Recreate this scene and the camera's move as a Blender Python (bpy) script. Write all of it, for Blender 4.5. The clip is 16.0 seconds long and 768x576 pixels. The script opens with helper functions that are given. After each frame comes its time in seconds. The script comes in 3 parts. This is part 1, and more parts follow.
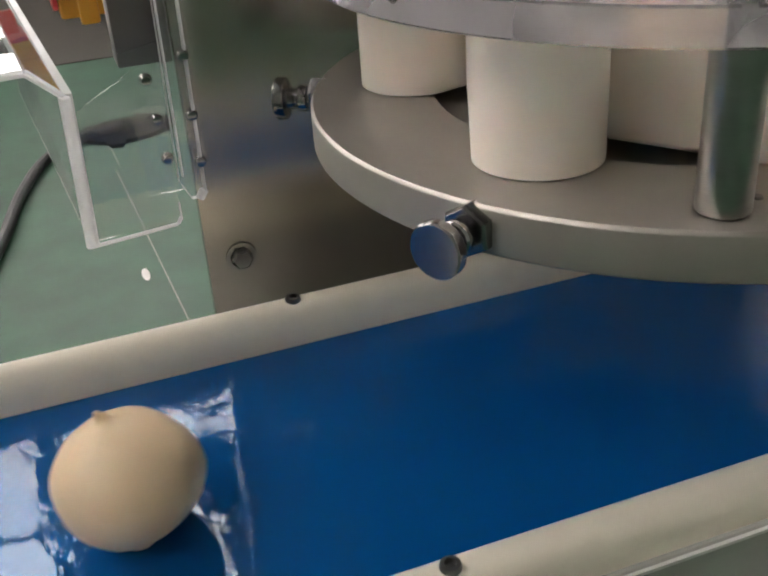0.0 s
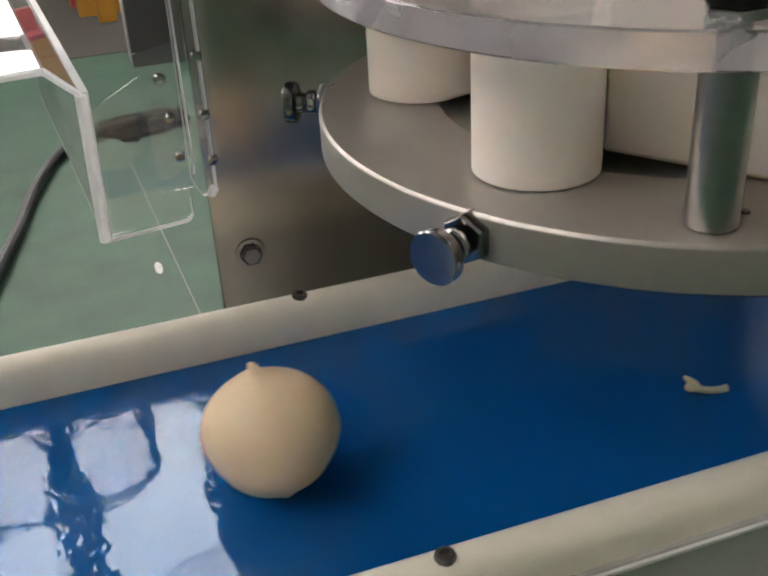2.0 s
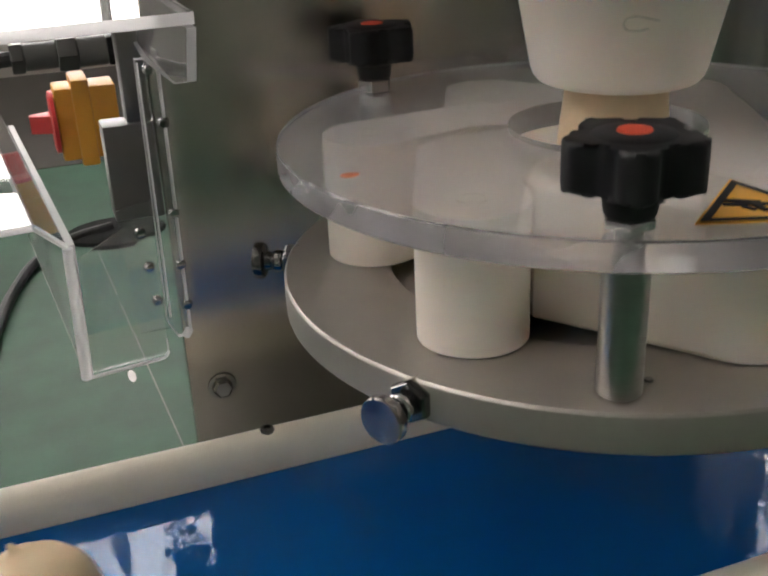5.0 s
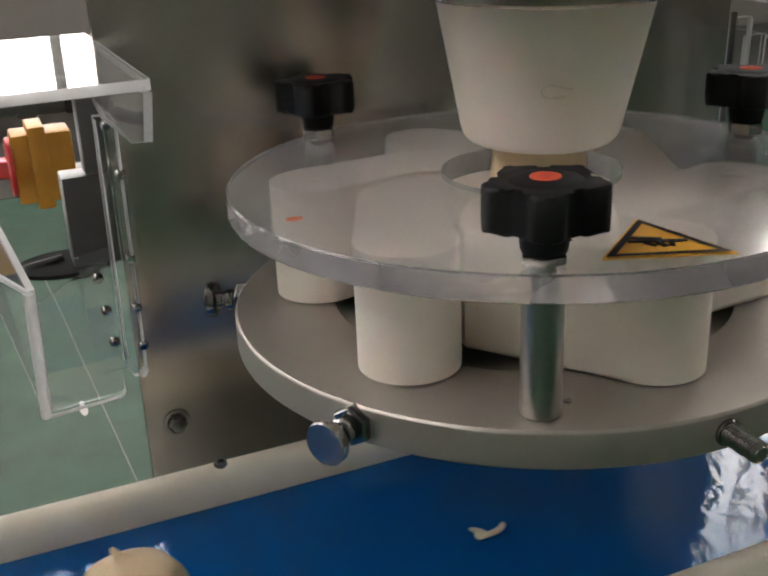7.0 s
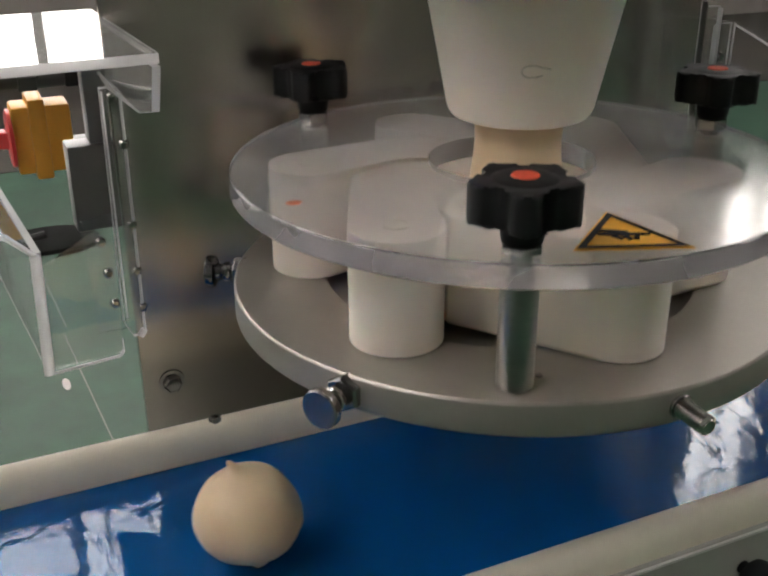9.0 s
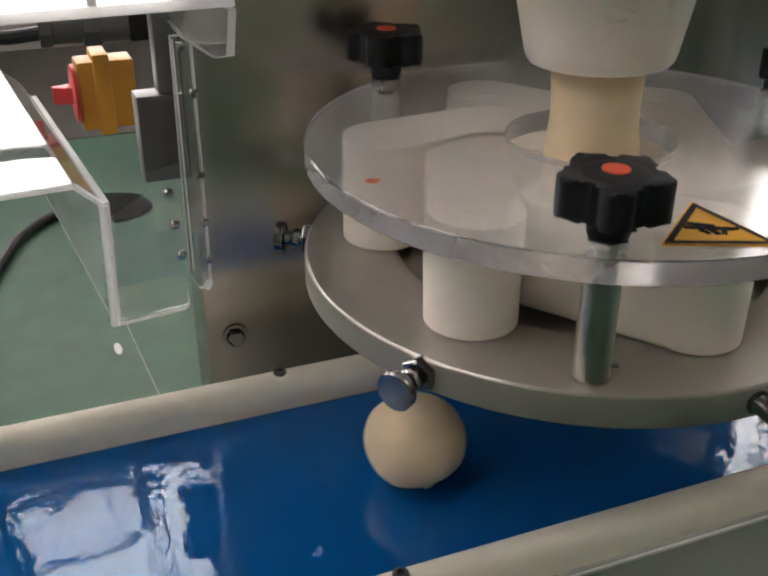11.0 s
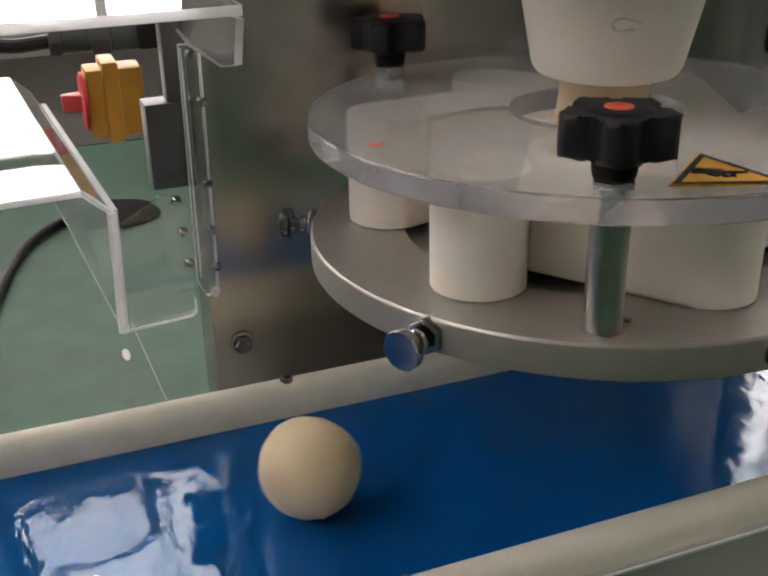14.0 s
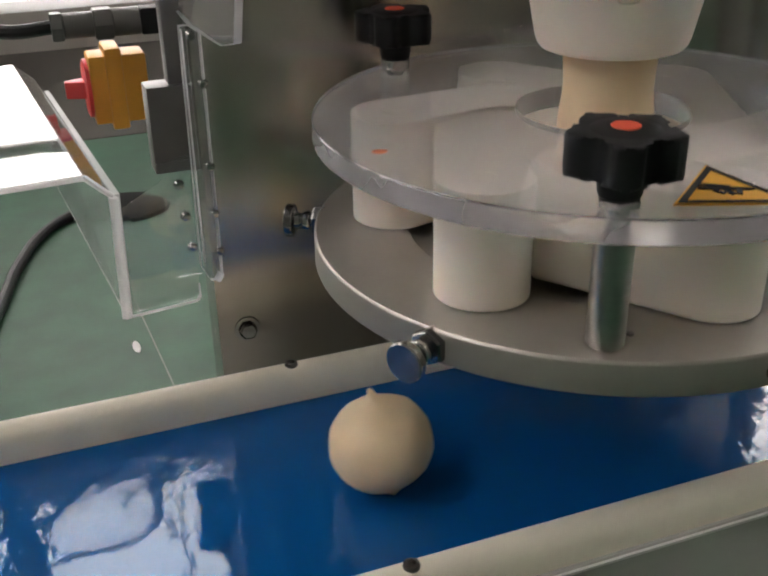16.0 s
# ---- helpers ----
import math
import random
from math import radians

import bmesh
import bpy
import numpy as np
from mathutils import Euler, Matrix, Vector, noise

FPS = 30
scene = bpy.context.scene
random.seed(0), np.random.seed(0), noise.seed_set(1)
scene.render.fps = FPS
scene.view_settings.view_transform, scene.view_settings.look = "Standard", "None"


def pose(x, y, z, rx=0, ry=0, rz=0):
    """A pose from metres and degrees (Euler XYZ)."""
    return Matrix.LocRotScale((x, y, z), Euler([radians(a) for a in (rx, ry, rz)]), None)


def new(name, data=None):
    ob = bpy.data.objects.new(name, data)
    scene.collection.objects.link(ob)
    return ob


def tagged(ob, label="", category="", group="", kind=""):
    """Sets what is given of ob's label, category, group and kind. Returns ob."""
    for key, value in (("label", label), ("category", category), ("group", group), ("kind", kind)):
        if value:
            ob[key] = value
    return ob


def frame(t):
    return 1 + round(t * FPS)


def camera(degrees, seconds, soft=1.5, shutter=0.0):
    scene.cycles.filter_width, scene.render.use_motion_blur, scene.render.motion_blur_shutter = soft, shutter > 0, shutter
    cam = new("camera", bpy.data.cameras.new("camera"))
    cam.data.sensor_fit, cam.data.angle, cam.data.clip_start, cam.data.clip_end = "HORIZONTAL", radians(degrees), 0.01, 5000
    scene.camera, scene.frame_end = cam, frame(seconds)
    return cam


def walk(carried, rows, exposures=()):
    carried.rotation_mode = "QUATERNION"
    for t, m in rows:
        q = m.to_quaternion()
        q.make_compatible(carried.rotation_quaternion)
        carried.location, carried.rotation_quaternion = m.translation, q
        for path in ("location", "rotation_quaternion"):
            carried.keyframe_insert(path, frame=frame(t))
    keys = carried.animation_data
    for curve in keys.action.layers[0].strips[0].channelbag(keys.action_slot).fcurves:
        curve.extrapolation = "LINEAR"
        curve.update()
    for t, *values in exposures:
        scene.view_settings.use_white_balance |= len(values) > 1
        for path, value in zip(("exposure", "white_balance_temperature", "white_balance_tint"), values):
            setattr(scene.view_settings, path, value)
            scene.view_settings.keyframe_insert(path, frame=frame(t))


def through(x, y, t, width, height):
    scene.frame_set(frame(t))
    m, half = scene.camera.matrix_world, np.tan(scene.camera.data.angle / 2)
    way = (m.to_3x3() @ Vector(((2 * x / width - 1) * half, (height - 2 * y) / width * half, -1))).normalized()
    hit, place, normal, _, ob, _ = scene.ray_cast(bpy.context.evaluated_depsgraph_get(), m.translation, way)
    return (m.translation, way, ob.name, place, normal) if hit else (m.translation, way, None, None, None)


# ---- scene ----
# ---- camera and its path (metres, belt top at BELT above the floor) ----
BELT = 0.85
cam = camera(42.99, 16.0, soft=2.2, shutter=0.4)
ROWS = [
    (0.0, -0.2425, -0.3234, 0.2695, -20.64, -30.41, 2.92),
    (0.5, -0.2405, -0.3280, 0.2741, -20.87, -30.73, 3.71),
    (1.0, -0.2401, -0.3337, 0.2757, -20.44, -30.89, 3.64),
    (1.5, -0.2390, -0.3346, 0.2790, -20.03, -30.76, 3.08),
    (2.0, -0.2420, -0.3339, 0.2756, -19.53, -30.53, 2.45),
    (2.5, -0.2445, -0.3328, 0.2767, -19.23, -30.83, 2.27),
    (3.0, -0.2478, -0.3339, 0.2765, -19.32, -30.94, 2.17),
    (3.5, -0.2445, -0.3416, 0.2863, -20.12, -29.85, 2.13),
    (4.0, -0.2416, -0.3543, 0.3068, -20.82, -27.13, 2.09),
    (4.5, -0.2441, -0.3622, 0.3127, -20.73, -25.89, 2.39),
    (5.0, -0.2434, -0.3652, 0.3157, -21.00, -24.83, 2.01),
    (5.2, -0.2424, -0.3672, 0.3174, -21.28, -24.59, 1.73),
    (7.3, -0.2518, -0.4088, 0.3396, -23.91, -23.25, 1.39),
    (7.5, -0.2539, -0.4178, 0.3410, -23.97, -23.35, 1.29),
    (8.0, -0.2592, -0.4187, 0.3414, -24.41, -24.03, 0.82),
    (8.5, -0.2591, -0.4223, 0.3431, -24.61, -23.93, 0.22),
    (9.0, -0.2683, -0.4257, 0.3415, -24.54, -24.23, 0.19),
    (9.5, -0.2758, -0.4246, 0.3309, -23.81, -24.99, 0.08),
    (10.0, -0.2795, -0.4186, 0.3252, -22.81, -25.54, -0.07),
    (10.2, -0.2814, -0.4193, 0.3263, -22.20, -25.51, 0.12),
    (12.3, -0.2785, -0.4185, 0.3289, -21.65, -25.79, 0.46),
    (12.5, -0.2768, -0.4204, 0.3306, -21.59, -25.68, 0.36),
    (13.0, -0.2749, -0.4214, 0.3303, -21.49, -25.48, 0.34),
    (13.5, -0.2804, -0.4203, 0.3299, -21.35, -25.34, 0.21),
    (14.0, -0.2809, -0.4201, 0.3288, -21.37, -25.30, 0.53),
    (14.5, -0.2784, -0.4192, 0.3282, -21.24, -25.26, 0.84),
    (15.0, -0.2742, -0.4198, 0.3275, -21.11, -25.42, 0.96),
    (15.5, -0.2732, -0.4210, 0.3241, -20.94, -25.61, 1.00),
    (16.0, -0.2763, -0.4185, 0.3208, -20.95, -25.72, 1.17),
]
walk(cam, [(t, pose(x, y, BELT + z, 90 + pitch, roll, yaw)) for t, x, y, z, yaw, pitch, roll in ROWS],
     exposures=[(0.0, -0.45), (4.4, -0.43), (5.1, -0.68), (9.0, -0.68), (13.0, -0.68), (16.0, -0.69)])

# ---- daylight: sky behind high windows ----
world = bpy.data.worlds.new("world")
scene.world = world
world.use_nodes = True
sky = world.node_tree.nodes.new("ShaderNodeTexSky")
sky.sky_type = "NISHITA"
sky.sun_disc = False
sky.sun_elevation, sky.sun_rotation = radians(35), radians(20)
back = world.node_tree.nodes["Background"]
back.inputs["Strength"].default_value = 0.1
world.node_tree.links.new(sky.outputs[0], back.inputs[0])
WINDOW_GLOW = 15.5


# ---- materials ----
def material(name, color, rough=0.5, metal=0.0, vary=0.12, scale=40.0, bump=0.0, bump_scale=200.0, rough_vary=0.1,
             coat=0.0, spec=0.5, sss=0.0, detail=4.0, stretch=(1, 1, 1)):
    m = bpy.data.materials.new(name)
    m.use_nodes = True
    n, l = m.node_tree.nodes, m.node_tree.links
    b = n["Principled BSDF"]
    b.inputs["Metallic"].default_value = metal
    b.inputs["Specular IOR Level"].default_value = spec
    b.inputs["Coat Weight"].default_value = coat
    b.inputs["Coat Roughness"].default_value = 0.08
    if sss:
        b.inputs["Subsurface Weight"].default_value = sss
        b.inputs["Subsurface Radius"].default_value = (0.012, 0.008, 0.005)
        b.inputs["Subsurface Scale"].default_value = 0.5
    tc = n.new("ShaderNodeTexCoord")
    mp = n.new("ShaderNodeMapping")
    mp.inputs["Scale"].default_value = stretch
    l.new(tc.outputs["Object"], mp.inputs["Vector"])

    def noise_at(s, d):
        t = n.new("ShaderNodeTexNoise")
        t.inputs["Scale"].default_value, t.inputs["Detail"].default_value = s, d
        l.new(mp.outputs[0], t.inputs["Vector"])
        return t
    big, small = noise_at(scale * 0.2, 3.0), noise_at(scale, detail)
    mixn = n.new("ShaderNodeMath")
    mixn.operation = "MULTIPLY_ADD"
    mixn.inputs[1].default_value = 0.5
    l.new(big.outputs[0], mixn.inputs[0])
    half = n.new("ShaderNodeMath")
    half.operation = "MULTIPLY"
    half.inputs[1].default_value = 0.5
    l.new(small.outputs[0], half.inputs[0])
    l.new(half.outputs[0], mixn.inputs[2])
    ramp = n.new("ShaderNodeValToRGB")
    ramp.color_ramp.elements[0].position, ramp.color_ramp.elements[1].position = 0.3, 0.7
    ramp.color_ramp.elements[0].color = (*[c * (1 - vary) for c in color], 1)
    ramp.color_ramp.elements[1].color = (*[min(1, c * (1 + vary)) for c in color], 1)
    l.new(mixn.outputs[0], ramp.inputs[0])
    l.new(ramp.outputs[0], b.inputs["Base Color"])
    rr = n.new("ShaderNodeMapRange")
    rr.inputs["To Min"].default_value, rr.inputs["To Max"].default_value = max(0.02, rough - rough_vary), rough + rough_vary
    l.new(mixn.outputs[0], rr.inputs["Value"])
    l.new(rr.outputs[0], b.inputs["Roughness"])
    if bump:
        t = noise_at(bump_scale, 3.0)
        bp = n.new("ShaderNodeBump")
        bp.inputs["Strength"].default_value, bp.inputs["Distance"].default_value = bump, 0.001
        l.new(t.outputs[0], bp.inputs["Height"])
        l.new(bp.outputs[0], b.inputs["Normal"])
    return m


def clear_plastic(name, tint, rough=0.03, haze=0.0):
    """Acrylic: glass, a little milky where haze is set."""
    m = bpy.data.materials.new(name)
    m.use_nodes = True
    n, l = m.node_tree.nodes, m.node_tree.links
    b = n["Principled BSDF"]
    b.inputs["Base Color"].default_value = (*tint, 1)
    b.inputs["Roughness"].default_value = rough
    b.inputs["IOR"].default_value = 1.49
    b.inputs["Transmission Weight"].default_value = 1.0
    if haze:
        d = n.new("ShaderNodeBsdfDiffuse")
        d.inputs["Color"].default_value = (0.8, 0.8, 0.8, 1)
        mx = n.new("ShaderNodeMixShader")
        tc, t = n.new("ShaderNodeTexCoord"), n.new("ShaderNodeTexNoise")
        t.inputs["Scale"].default_value, t.inputs["Detail"].default_value = 22.0, 5.0
        l.new(tc.outputs["Object"], t.inputs["Vector"])
        mr = n.new("ShaderNodeMapRange")
        mr.inputs["From Min"].default_value, mr.inputs["From Max"].default_value = 0.35, 0.72
        mr.inputs["To Min"].default_value, mr.inputs["To Max"].default_value = haze * 0.4, haze * 2.4
        l.new(t.outputs[0], mr.inputs["Value"])
        l.new(mr.outputs[0], mx.inputs[0])
        l.new(b.outputs[0], mx.inputs[1])
        l.new(d.outputs[0], mx.inputs[2])
        l.new(mx.outputs[0], n["Material Output"].inputs["Surface"])
    return m


def glow(name, color, strength):
    m = bpy.data.materials.new(name)
    m.use_nodes = True
    b = m.node_tree.nodes["Principled BSDF"]
    b.inputs["Base Color"].default_value = (0, 0, 0, 1)
    b.inputs["Emission Color"].default_value = (*color, 1)
    b.inputs["Emission Strength"].default_value = strength
    return m


FLOOR_GREEN = material("green_floor_paint", (0.046, 0.107, 0.070), 0.5, vary=0.3, scale=9, bump=0.15, bump_scale=60, rough_vary=0.12, spec=0.2)
WALL_GREY = material("wall_paint", (0.14, 0.138, 0.126), 0.7, vary=0.08, scale=4)
# made-up tone for the unseen south wall, bouncing light to the front plate
WALL_SOUTH = material("green_grey_bounce", (0.15, 0.165, 0.14), 0.7, vary=0.08, scale=4)
CEILING = material("ceiling_sheet", (0.17, 0.168, 0.16), 0.7, vary=0.08, scale=4)
BELT_BLUE = material("blue_belt", (0.0018, 0.083, 0.285), 0.045, vary=0.12, scale=14, bump=0.36, bump_scale=36, rough_vary=0.025, spec=0.5, stretch=(1.25, 0.85, 1))
BELT_BLUE.node_tree.nodes["Principled BSDF"].inputs["Specular Tint"].default_value = (0.58, 0.80, 1.0, 1)
RAIL_WHITE = material("cream_polyethylene", (0.96, 0.89, 0.75), 0.32, vary=0.06, scale=60, bump=0.05, sss=0.0)
BLOCK_WHITE = material("white_acetal", (0.95, 0.865, 0.77), 0.38, vary=0.04, scale=50, bump=0.04, sss=0.15)
PLATE_GREY = material("anodised_aluminium", (0.40, 0.378, 0.340), 0.48, metal=0.85, vary=0.07, scale=70, bump=0.05, bump_scale=500)
POST_STEEL = material("turned_steel", (0.40, 0.385, 0.365), 0.30, metal=1.0, vary=0.08, scale=60, rough_vary=0.06, stretch=(1, 1, 8))
SCREW_STEEL = material("screw_steel", (0.27, 0.265, 0.26), 0.2, metal=1.0, vary=0.1, scale=90, rough_vary=0.06)
STEEL = material("polished_steel", (0.42, 0.41, 0.40), 0.16, metal=1.0, vary=0.05, scale=80, rough_vary=0.05)
BRUSHED = material("brushed_stainless", (0.47, 0.435, 0.39), 0.24, metal=1.0, vary=0.14, scale=30, rough_vary=0.07, bump=0.05, bump_scale=160, stretch=(1, 1, 0.25))
DARK_STEEL = material("dark_screw_steel", (0.24, 0.23, 0.22), 0.32, metal=1.0, vary=0.2, scale=80)
BLACK = material("black_plastic", (0.011, 0.011, 0.012), 0.56, vary=0.2, scale=80, bump=0.14, bump_scale=900, spec=0.28)
CABLE_BLACK = material("black_rubber", (0.010, 0.011, 0.011), 0.5, vary=0.2, scale=60)
ORANGE = material("orange_plastic", (0.72, 0.11, 0.06), 0.7, spec=0.25, vary=0.06, scale=60)
SCRAP_ORANGE = material("faded_orange_paper", (0.62, 0.20, 0.10), 0.7, vary=0.45, scale=400)
YELLOW = material("yellow_plastic", (0.75, 0.36, 0.04), 0.4, vary=0.06, scale=60)
RED = material("red_plastic", (0.72, 0.07, 0.07), 0.4, vary=0.06, scale=60)
SIGN_YELLOW = material("sign_yellow", (0.85, 0.42, 0.03), 0.55, vary=0.05, scale=90, spec=0.35)
SIGN_BLACK = material("sign_black", (0.016, 0.013, 0.012), 0.65, vary=0.1, scale=90, spec=0.25)
DOUGH = material("dough", (0.80, 0.63, 0.415), 0.38, vary=0.07, scale=60, bump=0.15, bump_scale=220, sss=0.12)
DOUGH_PALE = material("dough_scrap", (0.78, 0.72, 0.50), 0.45, vary=0.06, scale=120, sss=0.2)
GREY_DARK = material("dark_grey_paint", (0.13, 0.125, 0.115), 0.4, vary=0.15, scale=50)
GREY_PLASTIC = material("grey_plastic", (0.085, 0.086, 0.083), 0.4, vary=0.1, scale=50)
PANEL_GREY = material("grey_paint", (0.47, 0.465, 0.44), 0.45, vary=0.08, scale=20)
PENCIL = material("pencil_grey", (0.83, 0.77, 0.68), 0.5, vary=0.14, scale=300)
# near-black, for the shadow patch on the floor behind
FLOOR_SHADE = material("dull_floor_shade", (0.014, 0.015, 0.014), 0.9, vary=0.25, scale=30, spec=0.15)
ZONE_GREY = material("grey_floor_paint", (0.075, 0.069, 0.060), 0.62, vary=0.18, scale=5, bump=0.1, bump_scale=60, spec=0.25)
WAINSCOT = material("pale_wall_paint", (0.34, 0.32, 0.29), 0.7, vary=0.08, scale=3)
SEAM_GREY = material("floor_joint_grey", (0.25, 0.27, 0.24), 0.6, vary=0.2, scale=30)
WHITE_PAINT = material("white_paint", (0.8, 0.8, 0.78), 0.5, vary=0.05, scale=40)
ACRYLIC = clear_plastic("acrylic", (0.96, 0.97, 0.97), 0.02, 0.018)


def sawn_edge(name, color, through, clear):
    """An acrylic edge: milky, gathered light or shade put into color, letting the daylight behind it through."""
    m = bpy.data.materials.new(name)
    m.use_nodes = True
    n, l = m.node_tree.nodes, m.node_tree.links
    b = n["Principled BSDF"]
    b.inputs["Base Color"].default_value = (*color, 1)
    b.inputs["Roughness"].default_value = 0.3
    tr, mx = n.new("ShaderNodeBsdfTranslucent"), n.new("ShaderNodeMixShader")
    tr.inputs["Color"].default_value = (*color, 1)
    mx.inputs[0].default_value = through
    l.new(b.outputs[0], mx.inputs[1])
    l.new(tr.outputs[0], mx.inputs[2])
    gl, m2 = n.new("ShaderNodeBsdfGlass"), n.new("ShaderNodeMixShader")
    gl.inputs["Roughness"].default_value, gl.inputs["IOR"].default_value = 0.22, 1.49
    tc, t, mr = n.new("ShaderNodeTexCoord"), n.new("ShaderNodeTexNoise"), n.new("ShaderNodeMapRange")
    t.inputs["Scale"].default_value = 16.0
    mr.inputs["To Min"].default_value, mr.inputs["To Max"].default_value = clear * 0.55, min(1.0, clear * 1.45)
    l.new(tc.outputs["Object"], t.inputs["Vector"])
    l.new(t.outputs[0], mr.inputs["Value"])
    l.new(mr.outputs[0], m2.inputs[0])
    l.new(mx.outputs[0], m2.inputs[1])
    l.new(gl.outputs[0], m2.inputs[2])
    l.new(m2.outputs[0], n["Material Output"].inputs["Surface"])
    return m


# white stands in for sky light piped to the clear guard edges
EDGE_LIGHT = sawn_edge("edge_light_white", (1.0, 1.0, 1.0), 0.88, 0.4)
RIM_MILKY = sawn_edge("sawn_cover_rim", (0.88, 0.83, 0.87), 0.6, 0.72)
# the hole wall's shade is put into a darker tint of the acrylic
HOLE_SHADE = sawn_edge("shaded_hole_rim", (0.46, 0.43, 0.41), 0.4, 0.7)
COVER_CLEAR = clear_plastic("acrylic_cover", (1.0, 0.985, 0.975), 0.10, 0.05)
GLASS = clear_plastic("window_glass", (0.97, 0.98, 0.98), 0.0)
SKY_GLOW = glow("bright_overcast_sky", (1.0, 0.918, 0.880), WINDOW_GLOW)


# ---- mesh helpers ----
def thing(name, x=0, y=0, z=0, label="", category="", group=""):
    ob = new(name)
    ob.empty_display_size = 0.02
    ob.matrix_world = pose(x, y, z)
    return tagged(ob, label, category, group)


def mesh_of(name, bm, mat, smooth=True, angle=35):
    me = bpy.data.meshes.new(name)
    bmesh.ops.recalc_face_normals(bm, faces=bm.faces)
    for e in bm.edges:
        if len(e.link_faces) == 2 and e.calc_face_angle(0) > radians(angle):
            e.smooth = False
    for f in bm.faces:
        f.smooth = smooth
    bm.to_mesh(me)
    bm.free()
    me.materials.append(mat)
    return me


def part(name, bm, mat, parent, label="", m=None):
    ob = new(name, mesh_of(name, bm, mat))
    ob.parent = parent
    if m is not None:
        ob.matrix_basis = m
    return tagged(ob, label)


def solid(name, bm, mat, label="", category="", group="", kind="", m=None):
    ob = new(name, mesh_of(name, bm, mat))
    if m is not None:
        ob.matrix_basis = m
    return tagged(ob, label, category, group, kind)


def box(x0, x1, y0, y1, z0, z1, bevel=0.0, seg=2, bm=None):
    bm = bm or bmesh.new()
    r = bmesh.ops.create_cube(bm, size=1.0)
    vs = r["verts"]
    for v in vs:
        v.co = Vector(((x0 + x1) / 2 + v.co.x * (x1 - x0), (y0 + y1) / 2 + v.co.y * (y1 - y0), (z0 + z1) / 2 + v.co.z * (z1 - z0)))
    if bevel:
        es = list({e for v in vs for e in v.link_edges})
        bmesh.ops.bevel(bm, geom=es, offset=bevel, segments=seg, profile=0.5, affect="EDGES")
    return bm


def lathe(profile, seg=48, bm=None, m=None):
    """A turned body from (radius, height) pairs, about z."""
    bm = bm or bmesh.new()
    rings = []
    for r, z in profile:
        if r < 1e-6:
            rings.append([bm.verts.new((0, 0, z))])
        else:
            rings.append([bm.verts.new((r * math.cos(2 * math.pi * k / seg), r * math.sin(2 * math.pi * k / seg), z)) for k in range(seg)])
    for a, b in zip(rings, rings[1:]):
        for k in range(seg):
            q = [a[k % len(a)], a[(k + 1) % len(a)], b[(k + 1) % len(b)], b[k % len(b)]]
            q = list(dict.fromkeys(q))
            if len(q) > 2:
                bm.faces.new(q)
    if m is not None:
        bmesh.ops.transform(bm, matrix=m, verts=[v for ring in rings for v in ring])
    return bm


def prism(outline, z0, z1, bevel=0.0, seg=2, bm=None):
    """An upright body over an outline of (x, y) points."""
    bm = bm or bmesh.new()
    lo = [bm.verts.new((x, y, z0)) for x, y in outline]
    hi = [bm.verts.new((x, y, z1)) for x, y in outline]
    n = len(lo)
    top = bm.faces.new(hi)
    bottom = bm.faces.new(lo[::-1])
    for k in range(n):
        bm.faces.new((lo[k], lo[(k + 1) % n], hi[(k + 1) % n], hi[k]))
    if bevel:
        es = list(top.edges) + list(bottom.edges)
        bmesh.ops.bevel(bm, geom=es, offset=bevel, segments=seg, profile=0.5, affect="EDGES")
    return bm


def rod(p, q, r, seg=20, bm=None, bevel=0.0):
    p, q = Vector(p), Vector(q)
    h = (q - p).length
    m = Matrix.Translation(p) @ (q - p).to_track_quat("Z", "Y").to_matrix().to_4x4()
    b = min(bevel, r * 0.5)
    return lathe([(0, 0), (r - b, 0), (r, b), (r, h - b), (r - b, h), (0, h)], seg, bm, m)


def sheet(corners, normal, thick, bevel=0.0):
    """A flat sheet of clear plastic over corner points, thickened along normal."""
    bm = bmesh.new()
    nrm = Vector(normal).normalized() * thick
    a = [bm.verts.new(Vector(c)) for c in corners]
    b = [bm.verts.new(Vector(c) + nrm) for c in corners]
    n = len(a)
    bm.faces.new(a)
    bm.faces.new(b[::-1])
    for k in range(n):
        bm.faces.new((a[k], b[k], b[(k + 1) % n], a[(k + 1) % n])).material_index = 1
    if bevel:
        bmesh.ops.bevel(bm, geom=list(bm.edges), offset=bevel, segments=1, affect="EDGES")
    return bm


def tube(points, r, seg=10):
    """A bent cable through points, smoothed."""
    cu = bpy.data.curves.new("cable", "CURVE")
    cu.dimensions = "3D"
    cu.bevel_depth, cu.bevel_resolution, cu.resolution_u, cu.use_fill_caps = r, 3, 12, True
    sp = cu.splines.new("BEZIER")
    sp.bezier_points.add(len(points) - 1)
    for b, p in zip(sp.bezier_points, points):
        b.co = p
        b.handle_left_type = b.handle_right_type = "AUTO"
    ob = bpy.data.objects.new("cable", cu)
    scene.collection.objects.link(ob)
    dg = bpy.context.evaluated_depsgraph_get()
    bm = bmesh.new()
    bm.from_mesh(ob.evaluated_get(dg).to_mesh())
    bpy.data.objects.remove(ob)
    bpy.data.curves.remove(cu)
    return bm


Z = BELT

